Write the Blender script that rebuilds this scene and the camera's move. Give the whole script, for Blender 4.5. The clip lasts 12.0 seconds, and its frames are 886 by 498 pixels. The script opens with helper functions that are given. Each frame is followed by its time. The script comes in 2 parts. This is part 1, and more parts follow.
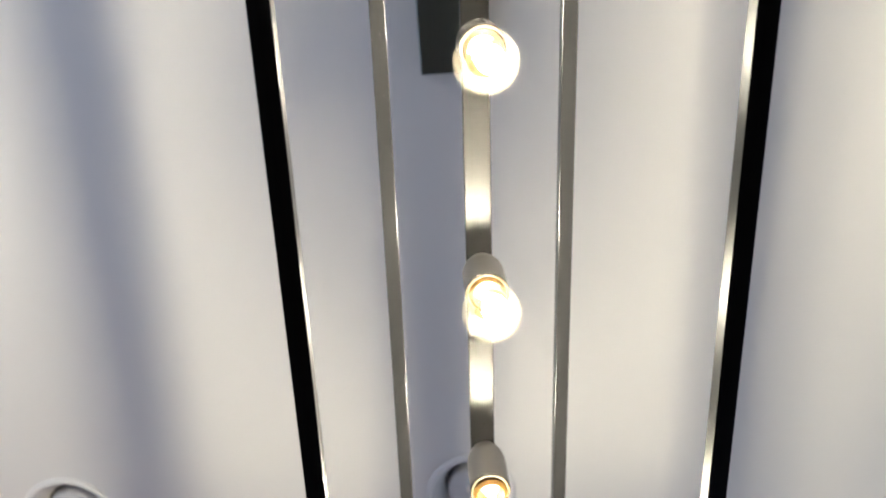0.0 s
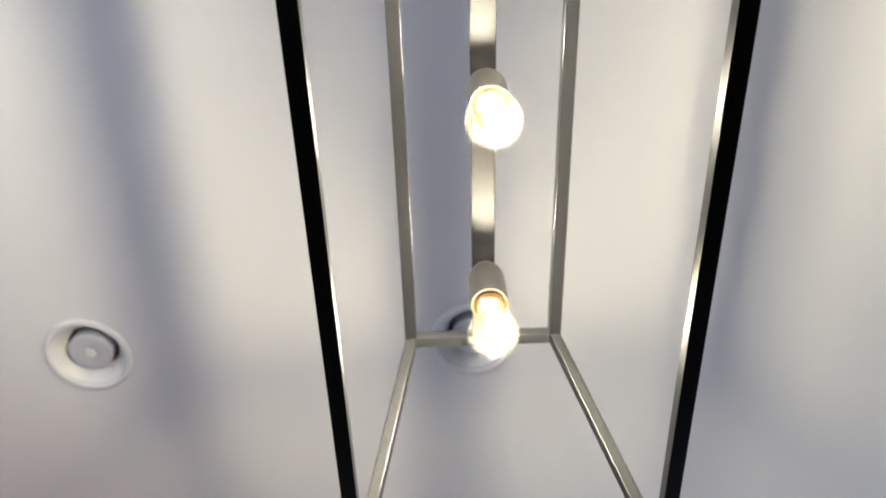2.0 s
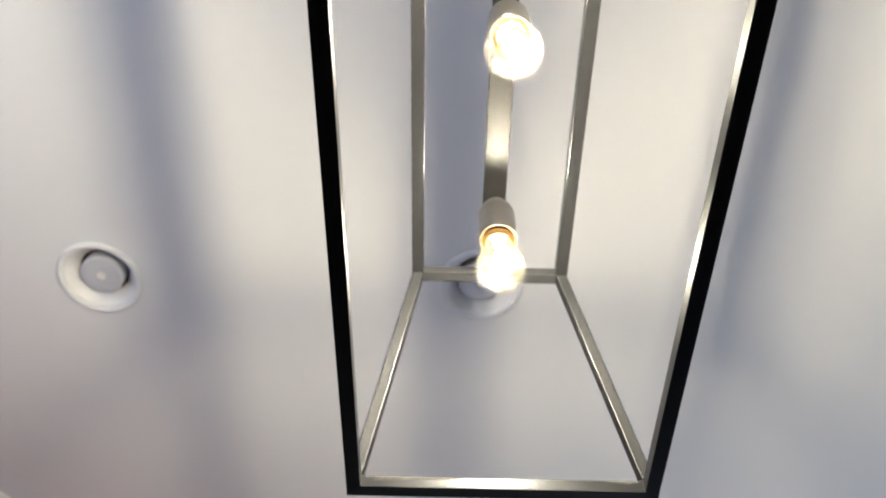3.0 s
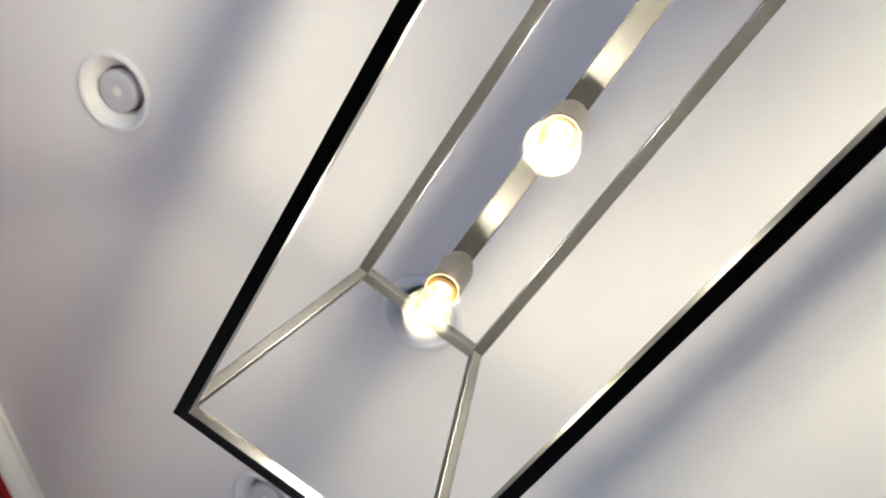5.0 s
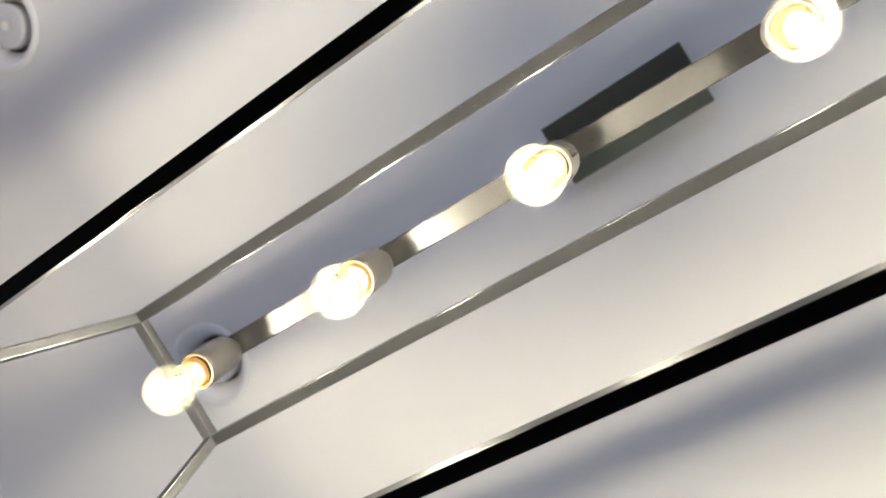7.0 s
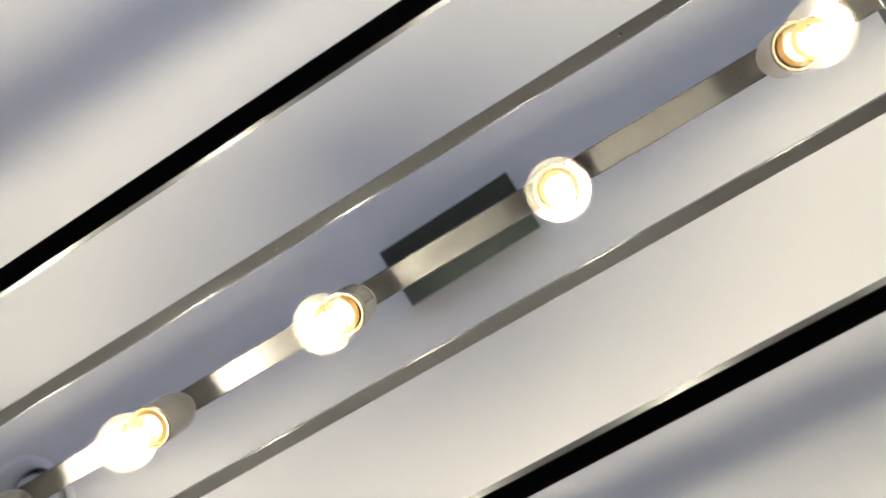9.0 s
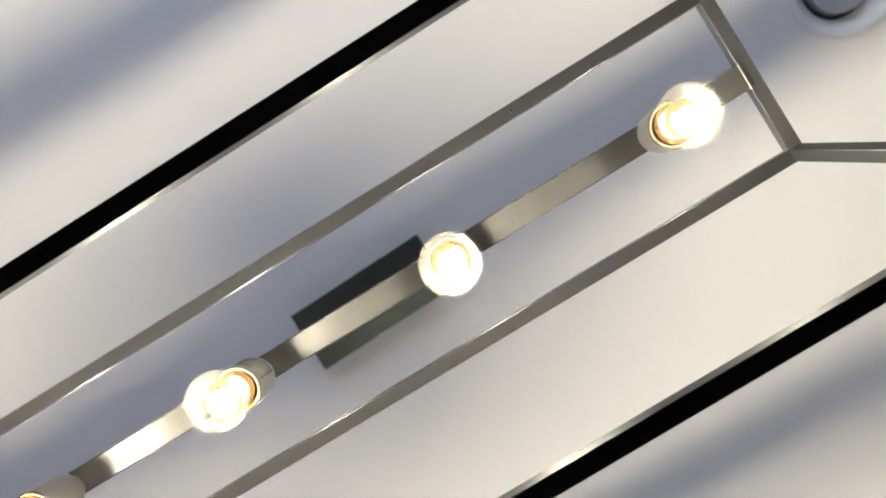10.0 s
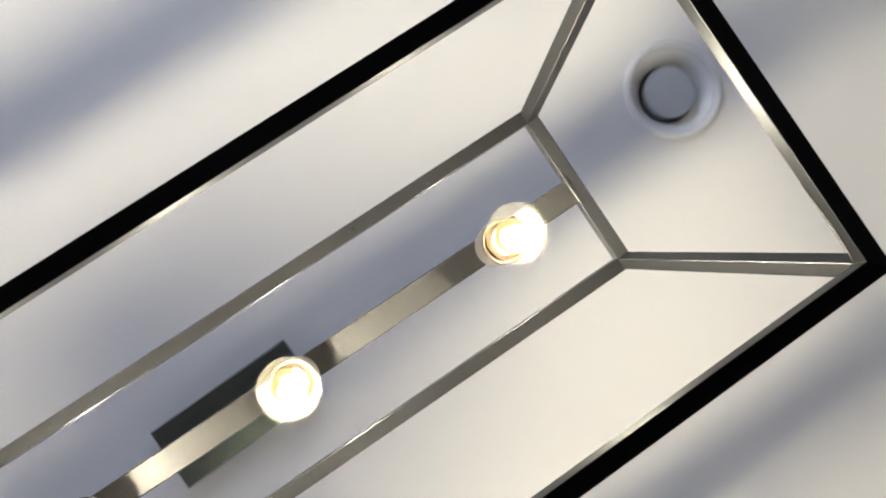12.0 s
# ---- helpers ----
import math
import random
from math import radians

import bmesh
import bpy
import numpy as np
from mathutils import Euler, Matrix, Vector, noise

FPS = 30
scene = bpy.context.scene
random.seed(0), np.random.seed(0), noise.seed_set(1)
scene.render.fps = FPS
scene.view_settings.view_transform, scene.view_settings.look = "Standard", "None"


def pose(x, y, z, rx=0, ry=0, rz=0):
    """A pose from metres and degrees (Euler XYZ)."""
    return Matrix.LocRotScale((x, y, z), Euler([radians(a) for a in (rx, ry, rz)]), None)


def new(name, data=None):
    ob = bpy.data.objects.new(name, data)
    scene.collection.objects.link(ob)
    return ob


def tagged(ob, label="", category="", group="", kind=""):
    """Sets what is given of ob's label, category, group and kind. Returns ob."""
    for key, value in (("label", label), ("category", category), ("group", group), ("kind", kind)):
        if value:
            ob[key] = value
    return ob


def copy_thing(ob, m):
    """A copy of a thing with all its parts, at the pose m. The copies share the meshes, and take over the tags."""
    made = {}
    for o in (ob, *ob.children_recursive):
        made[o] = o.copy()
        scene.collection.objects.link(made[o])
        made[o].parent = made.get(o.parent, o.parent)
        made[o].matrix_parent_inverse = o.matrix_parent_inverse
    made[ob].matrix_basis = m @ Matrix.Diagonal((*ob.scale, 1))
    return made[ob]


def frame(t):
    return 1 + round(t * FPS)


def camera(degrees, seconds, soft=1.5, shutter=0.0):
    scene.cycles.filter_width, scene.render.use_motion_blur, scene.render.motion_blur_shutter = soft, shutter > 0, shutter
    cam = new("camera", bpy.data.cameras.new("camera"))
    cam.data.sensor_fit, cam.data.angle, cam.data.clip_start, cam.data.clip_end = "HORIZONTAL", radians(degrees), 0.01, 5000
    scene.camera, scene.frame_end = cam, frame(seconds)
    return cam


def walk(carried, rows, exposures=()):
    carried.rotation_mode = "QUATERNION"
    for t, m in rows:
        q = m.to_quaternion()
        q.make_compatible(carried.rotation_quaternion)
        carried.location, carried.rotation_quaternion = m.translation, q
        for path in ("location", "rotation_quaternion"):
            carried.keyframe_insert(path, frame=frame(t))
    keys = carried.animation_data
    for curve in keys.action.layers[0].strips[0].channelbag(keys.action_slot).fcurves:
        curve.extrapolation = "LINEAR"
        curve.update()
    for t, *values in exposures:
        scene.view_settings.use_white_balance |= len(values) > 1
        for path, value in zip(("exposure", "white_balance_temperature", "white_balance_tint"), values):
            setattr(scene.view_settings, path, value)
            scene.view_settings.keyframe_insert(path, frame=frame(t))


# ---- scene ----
cam = camera(58.29, 12.0, soft=1.9)
cam.data.dof.use_dof = True
cam.data.dof.focus_distance = 0.56
cam.data.dof.aperture_fstop = 9.0

# seconds, x, y, z in metres, then three turns in degrees
PATH = [
    (0, 0.0772, -0.0494, 1.3938, 158.780, 2.240, 91.936),
    (0.5, 0.0684, -0.0483, 1.3882, 156.362, 1.995, 91.851),
    (1, 0.0574, -0.0477, 1.3795, 154.400, 1.846, 91.679),
    (1.5, 0.0429, -0.0484, 1.3690, 152.306, 1.734, 91.719),
    (2, 0.0282, -0.0485, 1.3583, 150.256, 1.494, 91.501),
    (2.5, 0.0153, -0.0474, 1.3514, 148.491, 0.628, 90.615),
    (2.7, 0.0123, -0.0477, 1.3485, 147.704, 0.255, 90.160),
    (4.3, 0.0114, -0.0287, 1.3423, 148.512, -11.180, 73.561),
    (4.5, 0.0123, -0.0250, 1.3403, 150.123, -13.164, 69.281),
    (5, 0.0398, -0.0219, 1.3468, 153.418, -17.968, 58.216),
    (5.5, 0.0629, -0.0170, 1.3602, 158.944, -20.883, 43.793),
    (6, 0.0829, -0.0140, 1.3662, 161.816, -20.602, 35.928),
    (6.5, 0.1100, -0.0170, 1.3698, 163.915, -18.684, 33.507),
    (7, 0.1305, -0.0164, 1.3700, 166.478, -16.795, 32.123),
    (7.2, 0.1351, -0.0180, 1.3720, 167.162, -15.891, 31.830),
    (8.8, 0.2010, -0.0149, 1.3773, 173.214, -9.094, 31.145),
    (9, 0.2088, -0.0125, 1.3782, 173.983, -8.183, 31.113),
    (9.5, 0.2247, -0.0135, 1.3746, 175.925, -5.431, 31.213),
    (10, 0.2374, -0.0138, 1.3751, 177.740, -2.790, 31.479),
    (10.5, 0.2486, -0.0165, 1.3761, 179.450, -0.459, 32.146),
    (11, 0.2596, -0.0149, 1.3746, 181.364, 1.679, 32.635),
    (11.5, 0.2716, -0.0155, 1.3710, 182.782, 3.585, 33.417),
    (12, 0.2830, -0.0148, 1.3693, 184.020, 5.130, 33.823),
]
# the film camera brightens its picture a little in the middle of the shot
EXPOSURES = [(0.0, 0.30), (2.5, 0.36), (4.3, 0.54), (5.2, 0.55), (6.0, 0.47), (7.0, 0.41), (9.0, 0.34), (12.0, 0.42)]
walk(cam, [(t, pose(*row)) for t, *row in PATH], EXPOSURES)

# ---- world and light ----
TOP = 2.06                 # underside of the chandelier's upper frame
CEIL = TOP + 0.6764        # ceiling
scene.view_settings.exposure = 0.30

world = bpy.data.worlds.new("world")
scene.world = world
world.use_nodes = True
wn = world.node_tree.nodes
sky = wn.new("ShaderNodeTexSky")
sky.sky_type = "NISHITA"
sky.sun_disc = False
sky.sun_elevation = radians(28)
sky.sun_rotation = radians(200)
wn["Background"].inputs["Strength"].default_value = 0.08
world.node_tree.links.new(sky.outputs["Color"], wn["Background"].inputs["Color"])

BULB_STRENGTH = 2540.0
BULB_COLOUR = (1.0, 0.915, 0.735)
FILL_COLOUR = (0.55, 0.69, 1.0)


# unseen area lamp, added in a wall opening as cool fill
def fill_light(x, y, z, turn, wide, high, power):
    data = bpy.data.lights.new("fill_daylight", "AREA")
    data.shape, data.size, data.size_y = "RECTANGLE", wide, high
    data.energy, data.color = power, FILL_COLOUR
    ob = new("fill_daylight", data)
    ob.matrix_world = pose(x, y, z, 90, 0, turn)
    return ob


# ---- materials ----
def material(name):
    m = bpy.data.materials.new(name)
    m.use_nodes = True
    return m, m.node_tree.nodes, m.node_tree.links


def plain(name, colour, rough, metal=0.0, vary=0.06, scale=40.0, bump=0.0, bump_scale=300.0, coat=0.0, rough_vary=0.1):
    """Paint, plastic or metal, with uneven tone, uneven gloss and fine relief."""
    m, n, l = material(name)
    b = n["Principled BSDF"]
    tc = n.new("ShaderNodeTexCoord")
    big, fine = n.new("ShaderNodeTexNoise"), n.new("ShaderNodeTexNoise")
    big.inputs["Scale"].default_value, fine.inputs["Scale"].default_value = scale, bump_scale
    big.inputs["Detail"].default_value = 4
    for t in (big, fine):
        l.new(tc.outputs["Object"], t.inputs["Vector"])
    mix = n.new("ShaderNodeMix")
    mix.data_type = "RGBA"
    mix.inputs["A"].default_value = (*[c * (1 - vary) for c in colour], 1)
    mix.inputs["B"].default_value = (*[min(1, c * (1 + vary)) for c in colour], 1)
    l.new(big.outputs["Fac"], mix.inputs["Factor"])
    l.new(mix.outputs["Result"], b.inputs["Base Color"])
    ramp = n.new("ShaderNodeMapRange")
    ramp.inputs["To Min"].default_value, ramp.inputs["To Max"].default_value = rough * (1 - rough_vary), rough * (1 + rough_vary)
    l.new(fine.outputs["Fac"], ramp.inputs["Value"])
    l.new(ramp.outputs["Result"], b.inputs["Roughness"])
    b.inputs["Metallic"].default_value = metal
    b.inputs["Coat Weight"].default_value = coat
    if bump:
        bp = n.new("ShaderNodeBump")
        bp.inputs["Strength"].default_value, bp.inputs["Distance"].default_value = bump, 0.001
        l.new(fine.outputs["Fac"], bp.inputs["Height"])
        l.new(bp.outputs["Normal"], b.inputs["Normal"])
    return m


def brushed(name, colour, rough, along="x", bump=0.06, metal=1.0):
    """Brushed metal: grain drawn out along one axis, with small nicks and smudges."""
    m, n, l = material(name)
    b = n["Principled BSDF"]
    tc, mp = n.new("ShaderNodeTexCoord"), n.new("ShaderNodeMapping")
    grain, smudge = n.new("ShaderNodeTexNoise"), n.new("ShaderNodeTexNoise")
    mp.inputs["Scale"].default_value = {"x": (8, 1500, 1500), "y": (1500, 8, 1500), "z": (1500, 1500, 8)}[along]
    grain.inputs["Scale"].default_value, grain.inputs["Detail"].default_value = 1.0, 2
    smudge.inputs["Scale"].default_value, smudge.inputs["Detail"].default_value = 14.0, 3
    l.new(tc.outputs["Object"], mp.inputs["Vector"])
    l.new(mp.outputs["Vector"], grain.inputs["Vector"])
    l.new(tc.outputs["Object"], smudge.inputs["Vector"])
    mix = n.new("ShaderNodeMix")
    mix.data_type = "RGBA"
    mix.inputs["A"].default_value = (*[c * 0.86 for c in colour], 1)
    mix.inputs["B"].default_value = (*[min(1, c * 1.12) for c in colour], 1)
    l.new(grain.outputs["Fac"], mix.inputs["Factor"])
    l.new(mix.outputs["Result"], b.inputs["Base Color"])
    ramp = n.new("ShaderNodeMapRange")
    ramp.inputs["From Min"].default_value, ramp.inputs["From Max"].default_value = 0.3, 0.7
    ramp.inputs["To Min"].default_value, ramp.inputs["To Max"].default_value = rough * 0.98, rough * 1.02
    l.new(smudge.outputs["Fac"], ramp.inputs["Value"])
    l.new(ramp.outputs["Result"], b.inputs["Roughness"])
    b.inputs["Metallic"].default_value = metal
    b.inputs["Specular IOR Level"].default_value = 0.1
    if bump:
        bp = n.new("ShaderNodeBump")
        bp.inputs["Strength"].default_value, bp.inputs["Distance"].default_value = bump, 0.0004
        l.new(grain.outputs["Fac"], bp.inputs["Height"])
        l.new(bp.outputs["Normal"], b.inputs["Normal"])
    return m


def bulb_glass(name):
    """Thin clear glass: see-through, glossy, with a faint cream scatter standing in for the bulb's glow."""
    m, n, l = material(name)
    n.remove(n["Principled BSDF"])
    out = n["Material Output"]
    clear, haze, gloss = n.new("ShaderNodeBsdfTransparent"), n.new("ShaderNodeBsdfTranslucent"), n.new("ShaderNodeBsdfGlossy")
    clear.inputs["Color"].default_value = (0.97, 0.95, 0.90, 1)
    haze.inputs["Color"].default_value = (1.0, 0.93, 0.68, 1)
    gloss.inputs["Roughness"].default_value = 0.16
    tc, tex, ramp = n.new("ShaderNodeTexCoord"), n.new("ShaderNodeTexNoise"), n.new("ShaderNodeMapRange")
    tex.inputs["Scale"].default_value = 35
    l.new(tc.outputs["Object"], tex.inputs["Vector"])
    ramp.inputs["To Min"].default_value, ramp.inputs["To Max"].default_value = HAZE * 0.92, HAZE * 1.08
    l.new(tex.outputs["Fac"], ramp.inputs["Value"])
    a, b, fr = n.new("ShaderNodeMixShader"), n.new("ShaderNodeMixShader"), n.new("ShaderNodeFresnel")
    fr.inputs["IOR"].default_value = 1.4
    l.new(ramp.outputs["Result"], a.inputs["Fac"])
    l.new(clear.outputs[0], a.inputs[1])
    l.new(haze.outputs[0], a.inputs[2])
    weak = n.new("ShaderNodeMath")
    weak.operation = "MULTIPLY"
    weak.inputs[1].default_value = 0.022
    l.new(fr.outputs[0], weak.inputs[0])
    l.new(weak.outputs[0], b.inputs["Fac"])
    l.new(a.outputs[0], b.inputs[1])
    l.new(gloss.outputs[0], b.inputs[2])
    l.new(b.outputs[0], out.inputs["Surface"])
    return m


def glowing(name, colour, strength):
    m, n, l = material(name)
    e = n.new("ShaderNodeEmission")
    n.remove(n["Principled BSDF"])
    e.inputs["Color"].default_value, e.inputs["Strength"].default_value = (*colour, 1), strength
    l.new(e.outputs[0], n["Material Output"].inputs["Surface"])
    return m


# share of cream scatter that paints the glow on the bulb glass
HAZE = 0.00130
M_CEIL = plain("ceiling_paint", (0.80, 0.79, 0.77), 0.75, vary=0.015, scale=3.0, bump=0.10, bump_scale=260)
M_WALL = plain("wall_paint", (0.62, 0.60, 0.57), 0.7, vary=0.04, scale=2.5, bump=0.1)
M_CORNICE = plain("cornice_paint", (0.86, 0.83, 0.75), 0.4, vary=0.03, scale=9.0)
M_RED = plain("red_lacquer", (0.21, 0.0035, 0.0035), 0.55, vary=0.25, scale=14.0, bump=0.05, bump_scale=90)
M_RED.node_tree.nodes["Principled BSDF"].inputs["Specular IOR Level"].default_value = 0.15
# red boarding darkened to give the shade in the gaps between mouldings
M_BACK = plain("gap_shade_red_wood", (0.028, 0.0035, 0.003), 0.6, vary=0.25, scale=14.0)
M_GILT = plain("brown_gilt", (0.24, 0.055, 0.014), 0.45, vary=0.25, scale=20.0)
M_FLOOR = plain("dark_oak", (0.045, 0.028, 0.018), 0.35, vary=0.3, scale=5.0)
M_TRIM = plain("white_trim", (0.78, 0.78, 0.77), 0.45, vary=0.03, scale=30.0)
# one nickel twice: the end bars' lighter base stands for light they catch
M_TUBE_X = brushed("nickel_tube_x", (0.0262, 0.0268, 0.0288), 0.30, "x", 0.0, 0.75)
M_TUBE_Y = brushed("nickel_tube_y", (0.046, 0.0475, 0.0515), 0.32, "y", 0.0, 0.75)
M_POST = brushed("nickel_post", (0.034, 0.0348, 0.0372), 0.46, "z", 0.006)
# lower frame: same nickel, its shade from below put into a darker base
M_LOW_X = brushed("shaded_nickel_x", (0.019, 0.0200, 0.0222), 0.29, "x", 0.0)
M_LOW_Y = brushed("shaded_nickel_y", (0.025, 0.0258, 0.0278), 0.40, "y", 0.0)
M_STRIP = brushed("nickel_strip", (0.029, 0.0287, 0.0285), 0.385, "y", 0.006, 0.6)
M_WELD = brushed("weld_metal", (0.10, 0.098, 0.096), 0.45, "y", 0.2)
M_SOCKET = brushed("nickel_socket", (0.19, 0.182, 0.178), 0.42, "z", 0.05)
M_CANOPY = brushed("nickel_canopy", (0.20, 0.232, 0.222), 0.36, "x", 0.02)
M_RINGIN = plain("socket_liner", (0.0042, 0.0029, 0.0010), 0.6, vary=0.1)
M_BRASS = plain("brass", (0.80, 0.52, 0.18), 0.3, metal=1.0, vary=0.1)
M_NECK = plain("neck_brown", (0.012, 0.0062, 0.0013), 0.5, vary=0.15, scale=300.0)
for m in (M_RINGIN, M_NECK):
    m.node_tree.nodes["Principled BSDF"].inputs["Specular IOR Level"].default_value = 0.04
M_RESIDUE = plain("glue_residue", (0.022, 0.020, 0.019), 0.8, vary=0.3, scale=200.0)
M_FLECK = plain("pale_fleck", (0.22, 0.22, 0.215), 0.7)
M_GLASS = bulb_glass("bulb_glass")
M_CORES = [glowing("lamp_core", BULB_COLOUR, BULB_STRENGTH * f) for f in (1.08, 1.07, 1.05, 0.94, 0.62)]
# glow of the lit bulb neck, given its own emission
M_NECK_GLOW = glowing("neck_glow_arc", (1.0, 0.62, 0.24), 0.8)
M_STEM = plain("glass_stem", (0.85, 0.83, 0.76), 0.2, vary=0.03)
M_PRINT = plain("printed_ink", (0.20, 0.20, 0.20), 0.5, vary=0.02)
M_LABEL = plain("label_black", (0.008, 0.008, 0.008), 0.9, vary=0.1)
M_LABEL.node_tree.nodes["Principled BSDF"].inputs["Specular IOR Level"].default_value = 0.1
M_LAMPFACE = plain("lamp_face", (0.58, 0.59, 0.61), 0.16, vary=0.08, scale=60.0, bump=0.2, bump_scale=500)
M_CAP = plain("lamp_boss", (0.80, 0.76, 0.70), 0.3)
M_DARK = plain("dark_cavity", (0.20, 0.18, 0.16), 0.6)
M_CONE = plain("reflector_white", (0.80, 0.79, 0.77), 0.38, vary=0.04, scale=40.0)
M_WINDOW = plain("window_paint", (0.78, 0.78, 0.77), 0.4, vary=0.03)


# ---- mesh helpers ----
def mesh_of(name, bm, mat, smooth=False):
    me = bpy.data.meshes.new(name)
    bmesh.ops.recalc_face_normals(bm, faces=bm.faces)
    bm.to_mesh(me)
    bm.free()
    me.materials.append(mat)
    if smooth:
        for p in me.polygons:
            p.use_smooth = True
        me.set_sharp_from_angle(angle=radians(35))
    return me


def part(name, bm, mat, parent=None, label="", smooth=False, at=None):
    ob = new(name, mesh_of(name, bm, mat, smooth))
    ob.parent = parent
    if at is not None:
        ob.matrix_basis = at
    return tagged(ob, label)


def box(bm, x0, x1, y0, y1, z0, z1, bevel=0.0):
    made = bmesh.ops.create_cube(bm, size=1.0)["verts"]
    for v in made:
        v.co = Vector(((x0 + x1) / 2 + v.co.x * (x1 - x0), (y0 + y1) / 2 + v.co.y * (y1 - y0), (z0 + z1) / 2 + v.co.z * (z1 - z0)))
    if bevel:
        edges = list({e for v in made for e in v.link_edges})
        bmesh.ops.bevel(bm, geom=edges, offset=bevel, segments=2, profile=0.5, affect="EDGES")
    return bm


def lathe(bm, profile, steps=48, closed=False):
    """Turns a list of (radius, height) about z."""
    rings = []
    for r, z in profile:
        if r < 1e-6:
            rings.append([bm.verts.new((0, 0, z))])
        else:
            rings.append([bm.verts.new((r * math.cos(2 * math.pi * k / steps), r * math.sin(2 * math.pi * k / steps), z)) for k in range(steps)])
    pairs = list(zip(rings, rings[1:])) + ([(rings[-1], rings[0])] if closed else [])
    for a, b in pairs:
        for k in range(steps):
            j = (k + 1) % steps
            if len(a) == 1 and len(b) > 1:
                bm.faces.new((a[0], b[k], b[j]))
            elif len(b) == 1 and len(a) > 1:
                bm.faces.new((a[k], a[j], b[0]))
            elif len(a) > 1:
                bm.faces.new((a[k], a[j], b[j], b[k]))
    return bm


def tube_between(bm, low, high, half, bevel):
    """A square tube whose level ends lie at low and high."""
    low, high = Vector(low), Vector(high)
    box(bm, -half, half, -half, half, 0, 1)
    edges = [e for e in bm.edges if abs(e.verts[0].co.z - e.verts[1].co.z) > 0.5]
    bmesh.ops.bevel(bm, geom=edges, offset=bevel, segments=2, profile=0.5, affect="EDGES")
    for v in bm.verts:
        v.co = low.lerp(high, v.co.z) + Vector((v.co.x, v.co.y, 0))
    return bm


def mitred(bm, half_length, side, half, bevel):
    """A square tube along x with mitred ends; side is the direction (+1/-1) in y of its outer face."""
    box(bm, -1, 1, -half, half, -half, half)
    for v in bm.verts:
        outer = v.co.y * side > 0
        v.co.x = math.copysign(half_length + (half if outer else -half), v.co.x)
    edges = [e for e in bm.edges if abs(e.verts[0].co.x - e.verts[1].co.x) > 0.1]
    bmesh.ops.bevel(bm, geom=edges, offset=bevel, segments=2, profile=0.5, affect="EDGES")
    return bm


# ---- the room ----
FLOOR = [(-0.8795, -2.011), (-2.652, -0.4151), (-2.652, 2.3), (2.9, 2.3), (2.9, -2.011)]
THICK = 0.12
DOWNLIGHTS = [(-0.9893, -0.7952), (-0.9851, 0.0259), (-1.80, -0.012), (0.9455, -0.0361)]
HOLE = 0.0795


def ceiling_slab():
    """The ceiling, pierced for the recessed downlights."""
    cu = bpy.data.curves.new("ceiling", "CURVE")
    cu.dimensions, cu.fill_mode, cu.extrude = "2D", "BOTH", 0.006
    loops = [[(x * 1.1, y * 1.1) for x, y in FLOOR]]
    for cx, cy in DOWNLIGHTS:
        loops.append([(cx + HOLE * math.cos(k * math.pi / 24), cy + HOLE * math.sin(k * math.pi / 24)) for k in range(48)])
    for loop in loops:
        sp = cu.splines.new("POLY")
        sp.points.add(len(loop) - 1)
        for p, (x, y) in zip(sp.points, loop):
            p.co = (x, y, 0, 1)
        sp.use_cyclic_u = True
    tmp = bpy.data.objects.new("tmp", cu)
    me = bpy.data.meshes.new_from_object(tmp)
    bpy.data.objects.remove(tmp)
    me.materials.clear()
    me.materials.append(M_CEIL)
    ob = new("ceiling", me)
    ob.location.z = CEIL + 0.006
    tagged(ob, "flat white painted plaster ceiling with recessed downlights", "ceiling", kind="structure")
    # unseen cap added over the ceiling to close it to the sky
    bm = bmesh.new()
    box(bm, -3.2, 3.3, -2.4, 2.7, CEIL + 0.16, CEIL + 0.2)
    tagged(part("ceiling_void", bm, M_DARK), "unseen dark boarding added above the ceiling", "ceiling", kind="structure")


def wall(name, a, b, mat, label, opening=None, high=None):
    """A wall from a to b (seen from inside), with a real opening (from, to, sill, head) along it."""
    a, b = Vector((*a, 0)), Vector((*b, 0))
    d = b - a
    length = d.length
    m = Matrix.Translation(a) @ Matrix.Rotation(math.atan2(d.y, d.x), 4, "Z")
    bm = bmesh.new()
    top = high or CEIL + 0.15
    if opening:
        u0, u1, v0, v1 = opening
        for x0, x1, z0, z1 in ((-THICK, u0, 0, top), (u1, length + THICK, 0, top), (u0, u1, 0, v0), (u0, u1, v1, top)):
            box(bm, x0, x1, 0, THICK, z0, z1)
    else:
        box(bm, 0, length, 0, THICK, 0, top)
    ob = part(name, bm, mat)
    ob.matrix_world = m
    return tagged(ob, label, "wall", kind="structure"), m, length


ceiling_slab()
bm = bmesh.new()
box(bm, -3.2, 3.3, -2.4, 2.7, -0.1, 0.0)
tagged(part("floor", bm, M_FLOOR), "dark oak floor in shade", "floor", kind="structure")

# west, east, south and north walls are unseen, added to enclose the light
_, west, _ = wall("wall_west", FLOOR[1], FLOOR[2], M_WALL, "unseen painted wall with an added window", (0.62, 2.26, 0.75, 2.25))
wall("wall_east", FLOOR[3], FLOOR[4], M_WALL, "unseen painted wall, added")
_, south, _ = wall("wall_south", FLOOR[4], FLOOR[0], M_WALL, "unseen painted wall with an added window", (0.9, 3.7, 0.75, 2.25))
_, north, north_len = wall("wall_north", FLOOR[2], FLOOR[3], M_WALL, "unseen painted wall with an added window", (0.7, 3.5, 0.75, 2.25))
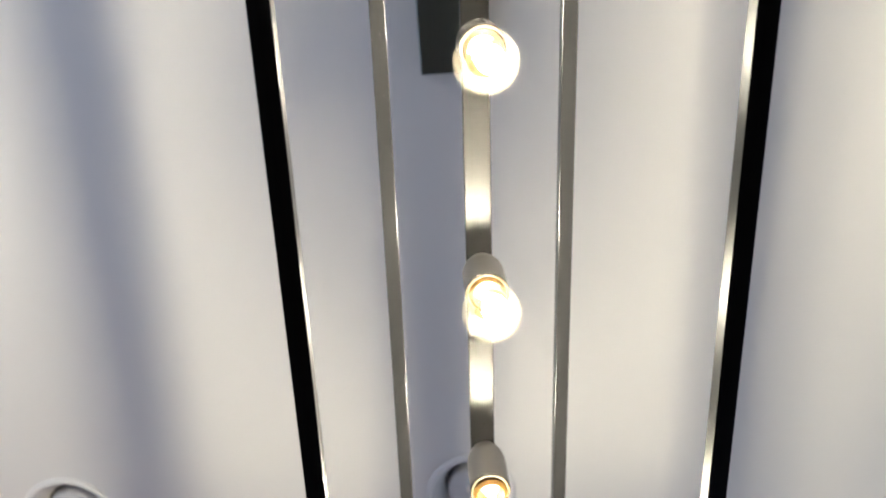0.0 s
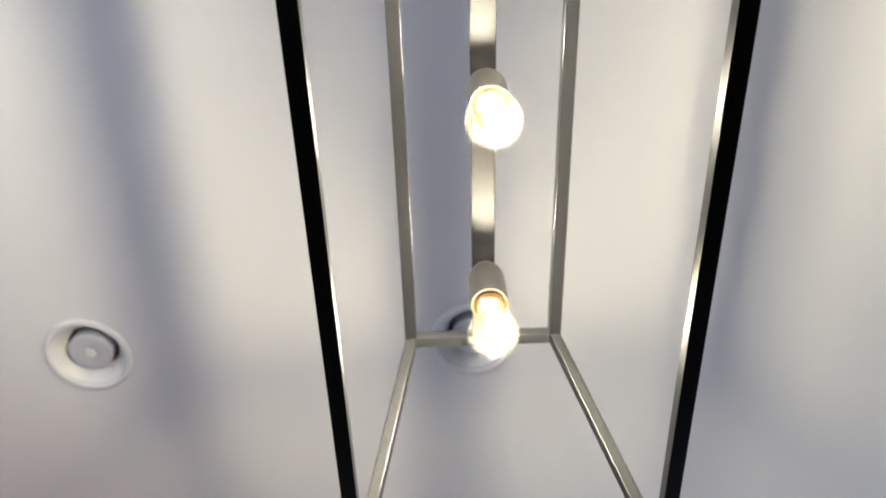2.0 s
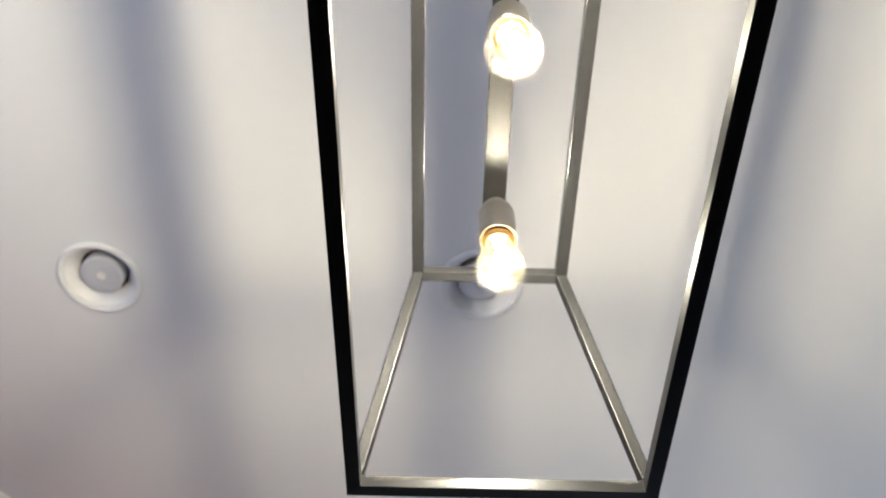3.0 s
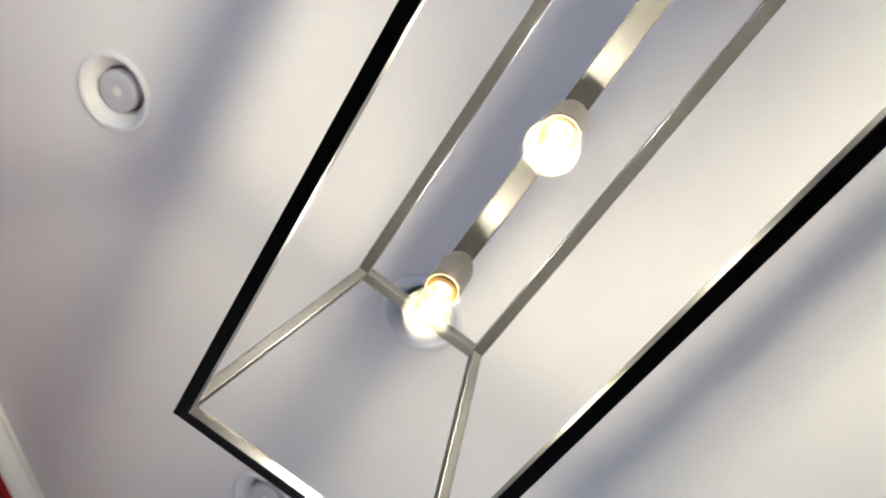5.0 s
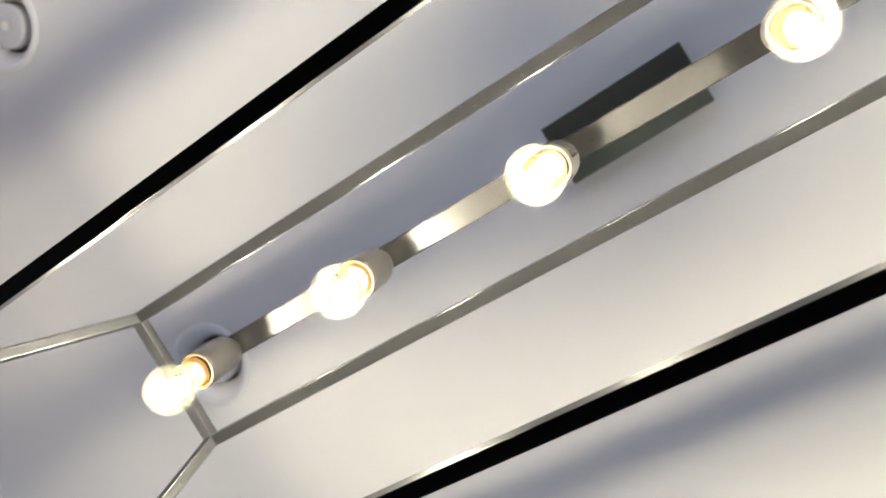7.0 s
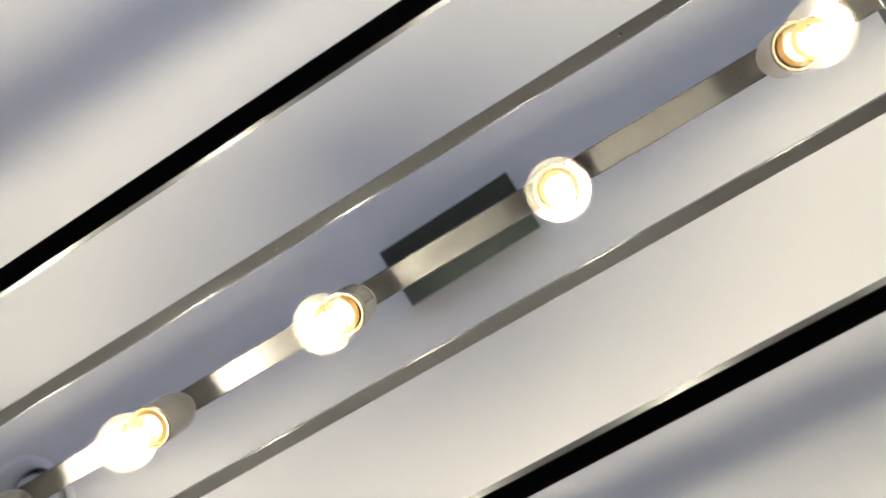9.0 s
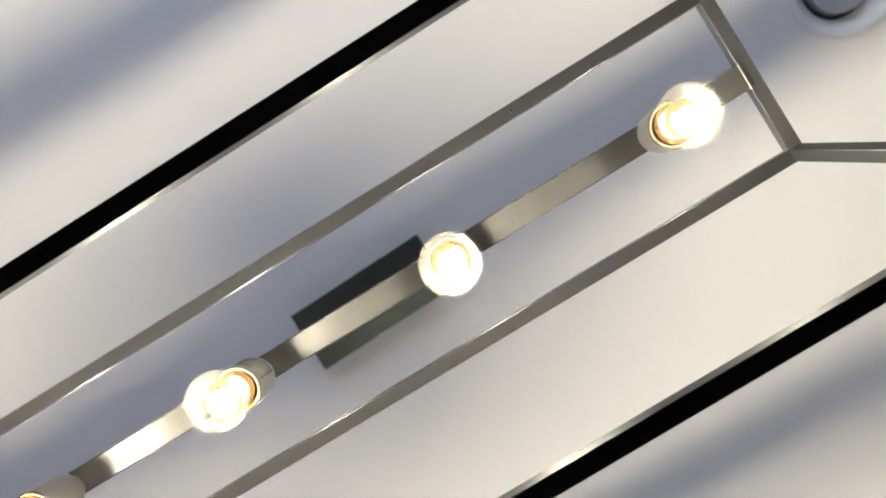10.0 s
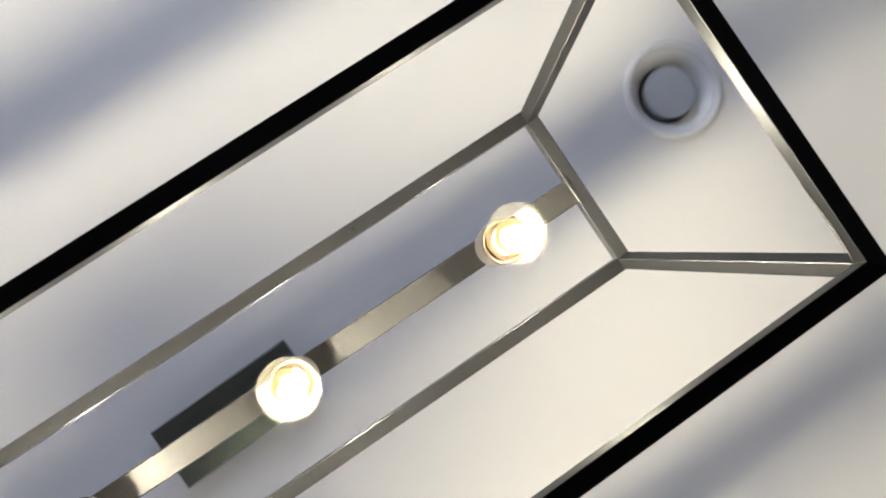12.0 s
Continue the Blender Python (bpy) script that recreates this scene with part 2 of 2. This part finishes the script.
_, diag, diag_len = wall("wall_diagonal", FLOOR[0], FLOOR[1], M_WALL, "painted wall set at an angle with red boarding on top")


# unseen window frames, added around the openings of the fill lamps
def window_frame(name, at, u, wide=2.8):
    root = new(name)
    root.matrix_world = at @ Matrix.Translation((u - 1.3, 0, 0))
    bm = bmesh.new()
    for x0, x1, z0, z1 in ((1.3, 1.36, 0.75, 2.25), (1.24 + wide, 1.3 + wide, 0.75, 2.25), (1.36, 1.24 + wide, 0.75, 0.81), (1.36, 1.24 + wide, 2.19, 2.25), (1.27 + wide / 2, 1.33 + wide / 2, 0.81, 2.19)):
        box(bm, x0, x1, 0.04, 0.09, z0, z1, 0.004)
    part("window_frame", bm, M_WINDOW, root)
    tagged(root, "unseen white window added for cool fill light", "window", kind="structure")


window_frame("window_1", north, 0.7)
window_frame("window_2", south, 0.9)
window_frame("window_3", west, 0.62, 1.64)
fill_light(FLOOR[2][0] + 2.1, 2.3 + 0.10, 1.5, 180, 2.6, 1.4, 5.0)
fill_light(2.9 - 2.3, -2.011 - 0.10, 1.5, 0, 2.6, 1.4, 24.5)
fill_light(FLOOR[1][0] - 0.10, 1.04, 1.5, -90, 1.5, 1.4, 9.5)


def cornice():
    """White coved moulding where the red wall meets the ceiling."""
    bm = bmesh.new()
    prof = [(0.0, -0.0635), (-0.004, -0.0635), (-0.0055, -0.0595)]
    for k in range(1, 9):
        t = k / 8
        prof.append((-0.0055 - 0.030 * t - 0.006 * math.sin(math.pi * t), -0.0595 + 0.043 * t - 0.004 * math.sin(math.tau * t)))
    prof += [(-0.0365, -0.0130), (-0.0390, -0.0122), (-0.0440, -0.0120), (-0.0472, -0.0095), (-0.0480, -0.0055), (-0.0472, -0.0005), (0.0, -0.0005)]
    ends = [[bm.verts.new((x, y, z)) for y, z in prof] for x in (0, diag_len)]
    for i in range(len(prof)):
        j = (i + 1) % len(prof)
        bm.faces.new((ends[0][i], ends[0][j], ends[1][j], ends[1][i]))
    for e in ends:
        bm.faces.new(e)
    ob = part("cornice", bm, M_CORNICE, smooth=True)
    ob.matrix_world = diag @ Matrix.Translation((0, 0, CEIL))
    tagged(ob, "white painted coved cornice under the ceiling", "cornice", kind="structure")
    bm = bmesh.new()
    box(bm, 0, diag_len, -0.003, -0.0005, -1.26, -0.064, 0.001)
    ob = part("boarding", bm, M_BACK)
    ob.matrix_world = diag @ Matrix.Translation((0, 0, CEIL))
    tagged(ob, "red wooden boarding below the cornice, darkened as gap shade", "panelling", kind="structure")
    red, gilt = "deep red lacquered wooden moulding", "brown gilt wooden moulding on the red wall"
    strips = ((-0.0745, -0.0642, 0.006, M_RED, red), (-0.0955, -0.0775, 0.012, M_RED, red), (-0.1100, -0.1030, 0.011, M_GILT, gilt),
              (-0.1270, -0.1130, 0.013, M_GILT, gilt), (-0.1480, -0.1340, 0.010, M_RED, red), (-0.1850, -0.1530, 0.013, M_RED, red), (-1.25, -0.192, 0.010, M_RED, "deep red lacquered wooden wall panel"))
    for z0, z1, out, mat, label in (strips):
        bm = bmesh.new()
        box(bm, 0, diag_len, -out - 0.0055, -0.0025, z0, z1, 0.004)
        ob = part("trim", bm, mat)
        ob.matrix_world = diag @ Matrix.Translation((0, 0, CEIL))
        tagged(ob, label, "trim", kind="structure")


cornice()


# ---- recessed downlights ----
def downlight(boss):
    root = new("recessed_downlight")
    bm = bmesh.new()
    lathe(bm, [(0.0784, 0.0), (0.0908, 0.0), (0.0922, -0.0015), (0.0917, -0.0045), (0.0882, -0.0075), (0.0822, -0.0080), (0.0778, -0.0050), (0.0769, 0.0), (0.0774, 0.004)], 72, True)
    part("trim_ring", bm, M_TRIM, root, "white trim ring", True)
    bm = bmesh.new()
    lathe(bm, [(0.0779, 0.0015), (0.0712, 0.010), (0.0612, 0.020), (0.0525, 0.031), (0.0550, 0.032), (0.0632, 0.021), (0.0784, 0.003)], 72, True)
    part("reflector", bm, M_CONE, root, "white sloped reflector", True)
    bm = bmesh.new()
    lathe(bm, [(0.0540, 0.029), (0.0540, 0.11), (0.0, 0.11)], 48)
    part("housing", bm, M_DARK, root, "dark housing", True)
    bm = bmesh.new()
    lathe(bm, [*([(0.0, 0.0095), (0.0035, 0.009), (0.006, 0.0065), (0.0105, 0.0055), (0.013, 0.0075)] if boss else [(0.0, 0.0048)]), (0.026, 0.0055), (0.038, 0.0065), (0.0435, 0.008), (0.0468, 0.012), (0.0472, 0.06), (0.03, 0.095), (0.0, 0.1)], 56)
    lamp = part("reflector_lamp", bm, M_LAMPFACE, root, "unlit grey reflector lamp", True)
    if not boss:
        bm = bmesh.new()
        lathe(bm, [(0.0440, 0.0075), (0.0452, 0.0060), (0.0476, 0.0085), (0.0480, 0.0130), (0.0468, 0.0130)], 56, True)
        part("lens_rim", bm, M_LAMPFACE, lamp, "narrow grey lens rim", True)
        return tagged(root, "unlit recessed downlight with a plain flat lamp face", "downlight", "downlights in the ceiling")
    bm = bmesh.new()
    lathe(bm, [(0.0, 0.0062), (0.0022, 0.0048), (0.0070, 0.0046), (0.0100, 0.0060), (0.0108, 0.0080), (0.0, 0.0085)], 24)
    part("centre_cap", bm, M_CAP, lamp, "pale centre boss", True)
    return tagged(root, "unlit recessed downlight with white trim in the ceiling", "downlight", "downlights in the ceiling")


first = downlight(True)
for k, (x, y) in enumerate(DOWNLIGHTS):
    m = pose(x, y, CEIL, 0, 0, 37 * k)
    if k == 0:
        first.matrix_basis = m
    elif k < 3:
        copy_thing(first, m)
    else:
        downlight(False).matrix_basis = m


# ---- chandelier ----
HALF = 0.00635             # half of the half-inch square tube
A_TOP, B_TOP = 0.4918, 0.0784    # half length and half width of the upper frame
A_LOW, B_LOW = 0.5524, 0.1326  # and of the lower frame
DROP = 0.2398                 # from the upper to the lower underside
BAR_Y = 0.002              # the lamp bar sits a little off the middle
BAR_Z = -0.003            # underside of the lamp bar, just below the frame
STEP = 0.1995                 # between lamps

light = new("linear_chandelier")
light.location = (0, 0, TOP)
tagged(light, "brushed nickel open-frame linear chandelier with five lit bulbs", "chandelier")


UPPER = pose(0.0015, 0, 0)
LOWER = pose(-0.0038, 0.0046, 0, 0, 0, -0.260)   # the lower frame hangs a touch askew


def frame_bars(a, b, z, name, shift, long_metal, end_metal):
    for side in (-1, 1):
        bm = bmesh.new()
        mitred(bm, a, side, HALF, 0.00045)
        part(name, bm, long_metal, light, at=shift @ pose(0, side * b, z + HALF))
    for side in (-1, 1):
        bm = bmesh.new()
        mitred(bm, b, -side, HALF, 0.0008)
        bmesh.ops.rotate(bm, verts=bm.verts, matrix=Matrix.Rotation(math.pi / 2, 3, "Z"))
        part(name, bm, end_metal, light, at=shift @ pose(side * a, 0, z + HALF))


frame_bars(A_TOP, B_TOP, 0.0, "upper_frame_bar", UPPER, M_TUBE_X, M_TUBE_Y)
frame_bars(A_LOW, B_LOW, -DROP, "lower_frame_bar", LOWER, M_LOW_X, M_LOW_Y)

for sx in (-1, 1):
    for sy in (-1, 1):
        low = LOWER @ Vector((sx * A_LOW, sy * B_LOW, -DROP + 2 * HALF - 0.0006))
        high = UPPER @ Vector((sx * A_TOP, sy * B_TOP, 0.0006))
        bm = bmesh.new()
        tube_between(bm, low, high, HALF - 0.0004, 0.0011)
        post = part("corner_post", bm, M_POST, light)
        bm = bmesh.new()
        x, y, z = low
        box(bm, x - sx * HALF - 0.0035 * sx, x - sx * HALF + 0.001 * sx, y - HALF, y + HALF, z + 0.0006, z + 0.0018)
        box(bm, x - HALF, x + HALF, y - sy * HALF - 0.0035 * sy, y - sy * HALF + 0.001 * sy, z + 0.0006, z + 0.0018)
        part("weld_bead", bm, M_POST, post, "thin weld at the foot")

bm = bmesh.new()
box(bm, -A_TOP + HALF - 0.0006, A_TOP - HALF + 0.0006, -0.0116, 0.0118, BAR_Z, BAR_Z + 0.009, 0.0010)
lamp_bar = part("lamp_bar", bm, M_STRIP, light, "flat brushed nickel bar carrying the sockets", at=UPPER)
for sx in (-1, 1):
    bm = bmesh.new()
    x = sx * (A_TOP - HALF)
    box(bm, x - 0.0012, x + 0.0012, -0.0124, 0.0126, BAR_Z - 0.0004, 0.0010, 0.0003)
    part("weld_bead", bm, M_WELD, lamp_bar, "bright weld where the bar meets the frame")

bm = bmesh.new()
box(bm, -0.1294, 0.1294, -0.0550, 0.0550, CEIL - TOP - 0.022, CEIL - TOP - 0.0004, 0.0015)
canopy = part("canopy", bm, M_CANOPY, light, "dark nickel rectangular ceiling canopy", False, pose(0.0010, 0.0104, 0, 0, 0, -1.75))
bm = bmesh.new()
lathe(bm, [(0.0, -0.0005), (0.0050, -0.0005), (0.0055, CEIL - TOP - 0.03), (0.010, CEIL - TOP - 0.028), (0.010, CEIL - TOP - 0.0218), (0.0, CEIL - TOP - 0.0218)], 24)
for v in bm.verts:
    v.co.x += 0.035
    v.co.y += BAR_Y + (0.0104 - BAR_Y) * (v.co.z - 0.01) / (CEIL - TOP - 0.03)
part("stem", bm, M_POST, light, "slim hanging rod", True)


def flecks(name, mat, spots, size, label):
    for x, y, z in spots:
        bm = bmesh.new()
        lathe(bm, [(0.0, -size * 0.45), (size * 0.6, -size * 0.3), (size, 0.0), (0.0, size * 0.2)], 8)
        part(name, bm, mat, light, label, True, pose(x, y, z))


rnd = random.Random(11)
flecks("nick", M_LABEL, [(0.3057, -B_TOP, 0.0)], 0.0019, "dark nick in the tube")
flecks("dust_fleck", M_FLECK, [(rnd.uniform(-0.45, 0.45), side * (B_TOP + rnd.uniform(-0.006, 0.002)), 0.0) for side in (-1, 1) for k in range(4)], 0.0003, "pale speck of dust")
flecks("pin_hole", M_LABEL, [((k - 2) * STEP + s * 0.031, BAR_Y, BAR_Z) for k in range(5) for s in (-1, 1)], 0.0009, "small dark pin hole")


def residue(end, side, length, seed):
    """A ragged strip of grey glue left on the inner face of the lower end bar."""
    rnd = random.Random(seed)
    bm = bmesh.new()
    x = end * (A_LOW - HALF - 0.0004)
    y0 = side * (B_LOW - HALF - 0.004)
    top = -DROP + 2 * HALF - 0.0008
    last = None
    n = int(length / 0.0012)
    for k in range(n + 1):
        y = y0 - side * length * k / n
        deep = (0.0048 * (1 - 0.75 * k / n)) * rnd.uniform(0.55, 1.15) * (0.4 if k < 6 else 1)
        row = [bm.verts.new((x, y, top)), bm.verts.new((x, y, top - deep)), bm.verts.new((x + end * 0.0006, y, top - deep)), bm.verts.new((x + end * 0.0006, y, top))]
        if last:
            for i in range(4):
                j = (i + 1) % 4
                bm.faces.new((last[i], last[j], row[j], row[i]))
        else:
            bm.faces.new(row)
        last = row
    bm.faces.new(last[::-1])
    part("glue_residue", bm, M_RESIDUE, light, "ragged grey glue residue", at=LOWER)


residue(-1, -1, 0.085, 3)
residue(-1, 1, 0.03, 5)
residue(1, 1, 0.055, 7)


def lamp_holder(x, dx, dy, printed, core):
    """Socket under the bar and the screwed-in bulb, which leans a little."""
    bm = bmesh.new()
    lathe(bm, [(0.0, -0.0025), (0.0118, -0.0028), (0.0134, -0.0050), (0.0155, -0.0095), (0.0172, -0.0145), (0.0182, -0.0195), (0.0185, -0.0240), (0.0185, -0.0600), (0.0189, -0.0625), (0.0187, -0.0637), (0.0172, -0.0637), (0.0166, -0.0625), (0.0166, -0.020), (0.0, -0.020)], 56)
    socket = part("socket", bm, M_SOCKET, light, "cylindrical brushed nickel socket", True, pose(x, BAR_Y, 0))
    bm = bmesh.new()
    lathe(bm, [(0.0166, -0.0600), (0.0184, -0.0638), (0.0180, -0.0656), (0.0162, -0.0654), (0.0154, -0.0640), (0.0150, -0.054)], 48)
    part("socket_ring", bm, M_RINGIN, socket, "amber-lit inner ring", True)
    if printed:
        bm = bmesh.new()
        rad = 0.01865
        n = 12
        a0, a1 = radians(-105), radians(8)
        rows = [[bm.verts.new((rad * math.cos(a0 + (a1 - a0) * k / n), rad * math.sin(a0 + (a1 - a0) * k / n), z)) for k in range(n + 1)] for z in (-0.0585, -0.0230)]
        for k in range(n):
            bm.faces.new((rows[0][k], rows[0][k + 1], rows[1][k + 1], rows[1][k]))
        part("rating_label", bm, M_LABEL, socket, "dark rating label", True)
        bm = bmesh.new()
        rnd = random.Random(4)
        for z in (-0.0300, -0.0350, -0.0400, -0.0450, -0.0500, -0.0550):
            ang = -98.0
            while ang < 0:
                wide = rnd.uniform(1.6, 4.2)
                q = []
                for aa, zz in ((ang, z), (ang + wide, z), (ang + wide, z - 0.0013), (ang, z - 0.0013)):
                    q.append(bm.verts.new((0.0188 * math.cos(radians(aa)), 0.0188 * math.sin(radians(aa)), zz)))
                bm.faces.new(q)
                ang += wide + rnd.uniform(1.4, 4.0)
        part("print_line", bm, M_PRINT, socket, "small pale printed bars")
    # bulb: z runs down from the socket's mouth
    lean = pose(x, BAR_Y, -0.045, math.degrees(dy / 0.062), math.degrees(-dx / 0.062), 0) @ pose(0, 0, 0.045, 0, 0, 31 * x / STEP)
    bm = bmesh.new()
    glass = [(0.0122, -0.0680), (0.0129, -0.0690), (0.0133, -0.0735), (0.0142, -0.0790), (0.0158, -0.0835), (0.0172, -0.0865), (0.0192, -0.0900), (0.0210, -0.0945)]
    for k in range(11):
        t = radians(24 - k * 11.4)
        glass.append((0.0236 * math.cos(t), BULB_Z + 0.0236 * math.sin(t)))
    glass.append((0.0, BULB_Z - 0.0236))
    lathe(bm, glass, 56)
    bulb = part("light_bulb", bm, M_GLASS, light, "lit clear glass bulb with a warm white glow", True, lean)
    bm = bmesh.new()
    lathe(bm, [(0.0, -0.054), (0.0126, -0.054), (0.0126, -0.0505), (0.0132, -0.048), (0.0124, -0.045), (0.0132, -0.042), (0.0124, -0.039), (0.0132, -0.036), (0.0124, -0.033), (0.0132, -0.030), (0.010, -0.022), (0.004, -0.018), (0.0, -0.018)], 32)
    part("screw_base", bm, M_BRASS, bulb, "brass screw base", True)
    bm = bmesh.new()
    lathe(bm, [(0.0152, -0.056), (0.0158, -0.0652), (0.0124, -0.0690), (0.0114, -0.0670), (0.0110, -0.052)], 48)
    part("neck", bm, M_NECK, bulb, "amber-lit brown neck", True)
    bm = bmesh.new()
    lathe(bm, [(0.0, -0.055), (0.0085, -0.055), (0.006, -0.064), (0.003, -0.068), (0.0028, -0.0810), (0.0, -0.0812)], 24)
    part("glass_stem", bm, M_STEM, bulb, "pale glass stem", True)
    bm = bmesh.new()
    lathe(bm, [(0.0, -0.0800), (0.0046, -0.0806), (0.0074, -0.0845), (0.0095, -0.0915), (0.0101, -0.0985), (0.0088, -0.1035), (0.0046, -0.1062), (0.0, -0.1070)], 16)
    aside = Matrix.Rotation(radians(-31 * x / STEP), 3, "Z") @ Vector((0, 0.0032, 0))
    bmesh.ops.translate(bm, verts=bm.verts, vec=aside)
    part("glowing_core", bm, core, bulb, "glowing white core", True)
    # added glowing arc: the lit neck rim as it shows through the glass
    bm = bmesh.new()
    turns, steps, ring = 1.0, 36, 6
    loops = []
    for k in range(steps + 1):
        t = k / steps
        ang = 2 * math.pi * turns * t * 0.72 + 0.4
        c = Vector((0.0118 * math.cos(ang), 0.0118 * math.sin(ang), -0.0865 - 0.003 * t))
        out = Vector((math.cos(ang), math.sin(ang), 0))
        loops.append([bm.verts.new(c + 0.0021 * (out * math.cos(q * math.tau / ring) + Vector((0, 0, 1)) * math.sin(q * math.tau / ring))) for q in range(ring)])
    for p, q in zip(loops, loops[1:]):
        for k in range(ring):
            bm.faces.new((p[k], p[(k + 1) % ring], q[(k + 1) % ring], q[k]))
    part("neck_glow_arc", bm, M_NECK_GLOW, bulb, "added glowing amber arc for the lit neck rim", True)


BULB_Z = -0.1050
for k, (dx, dy) in enumerate(((-0.0057, 0.0006), (0.0022, -0.0002), (-0.0032, -0.0019), (0.0008, 0.0010), (0.0040, -0.0007))):
    lamp_holder((k - 2) * STEP, dx, dy, k == 2, M_CORES[k])
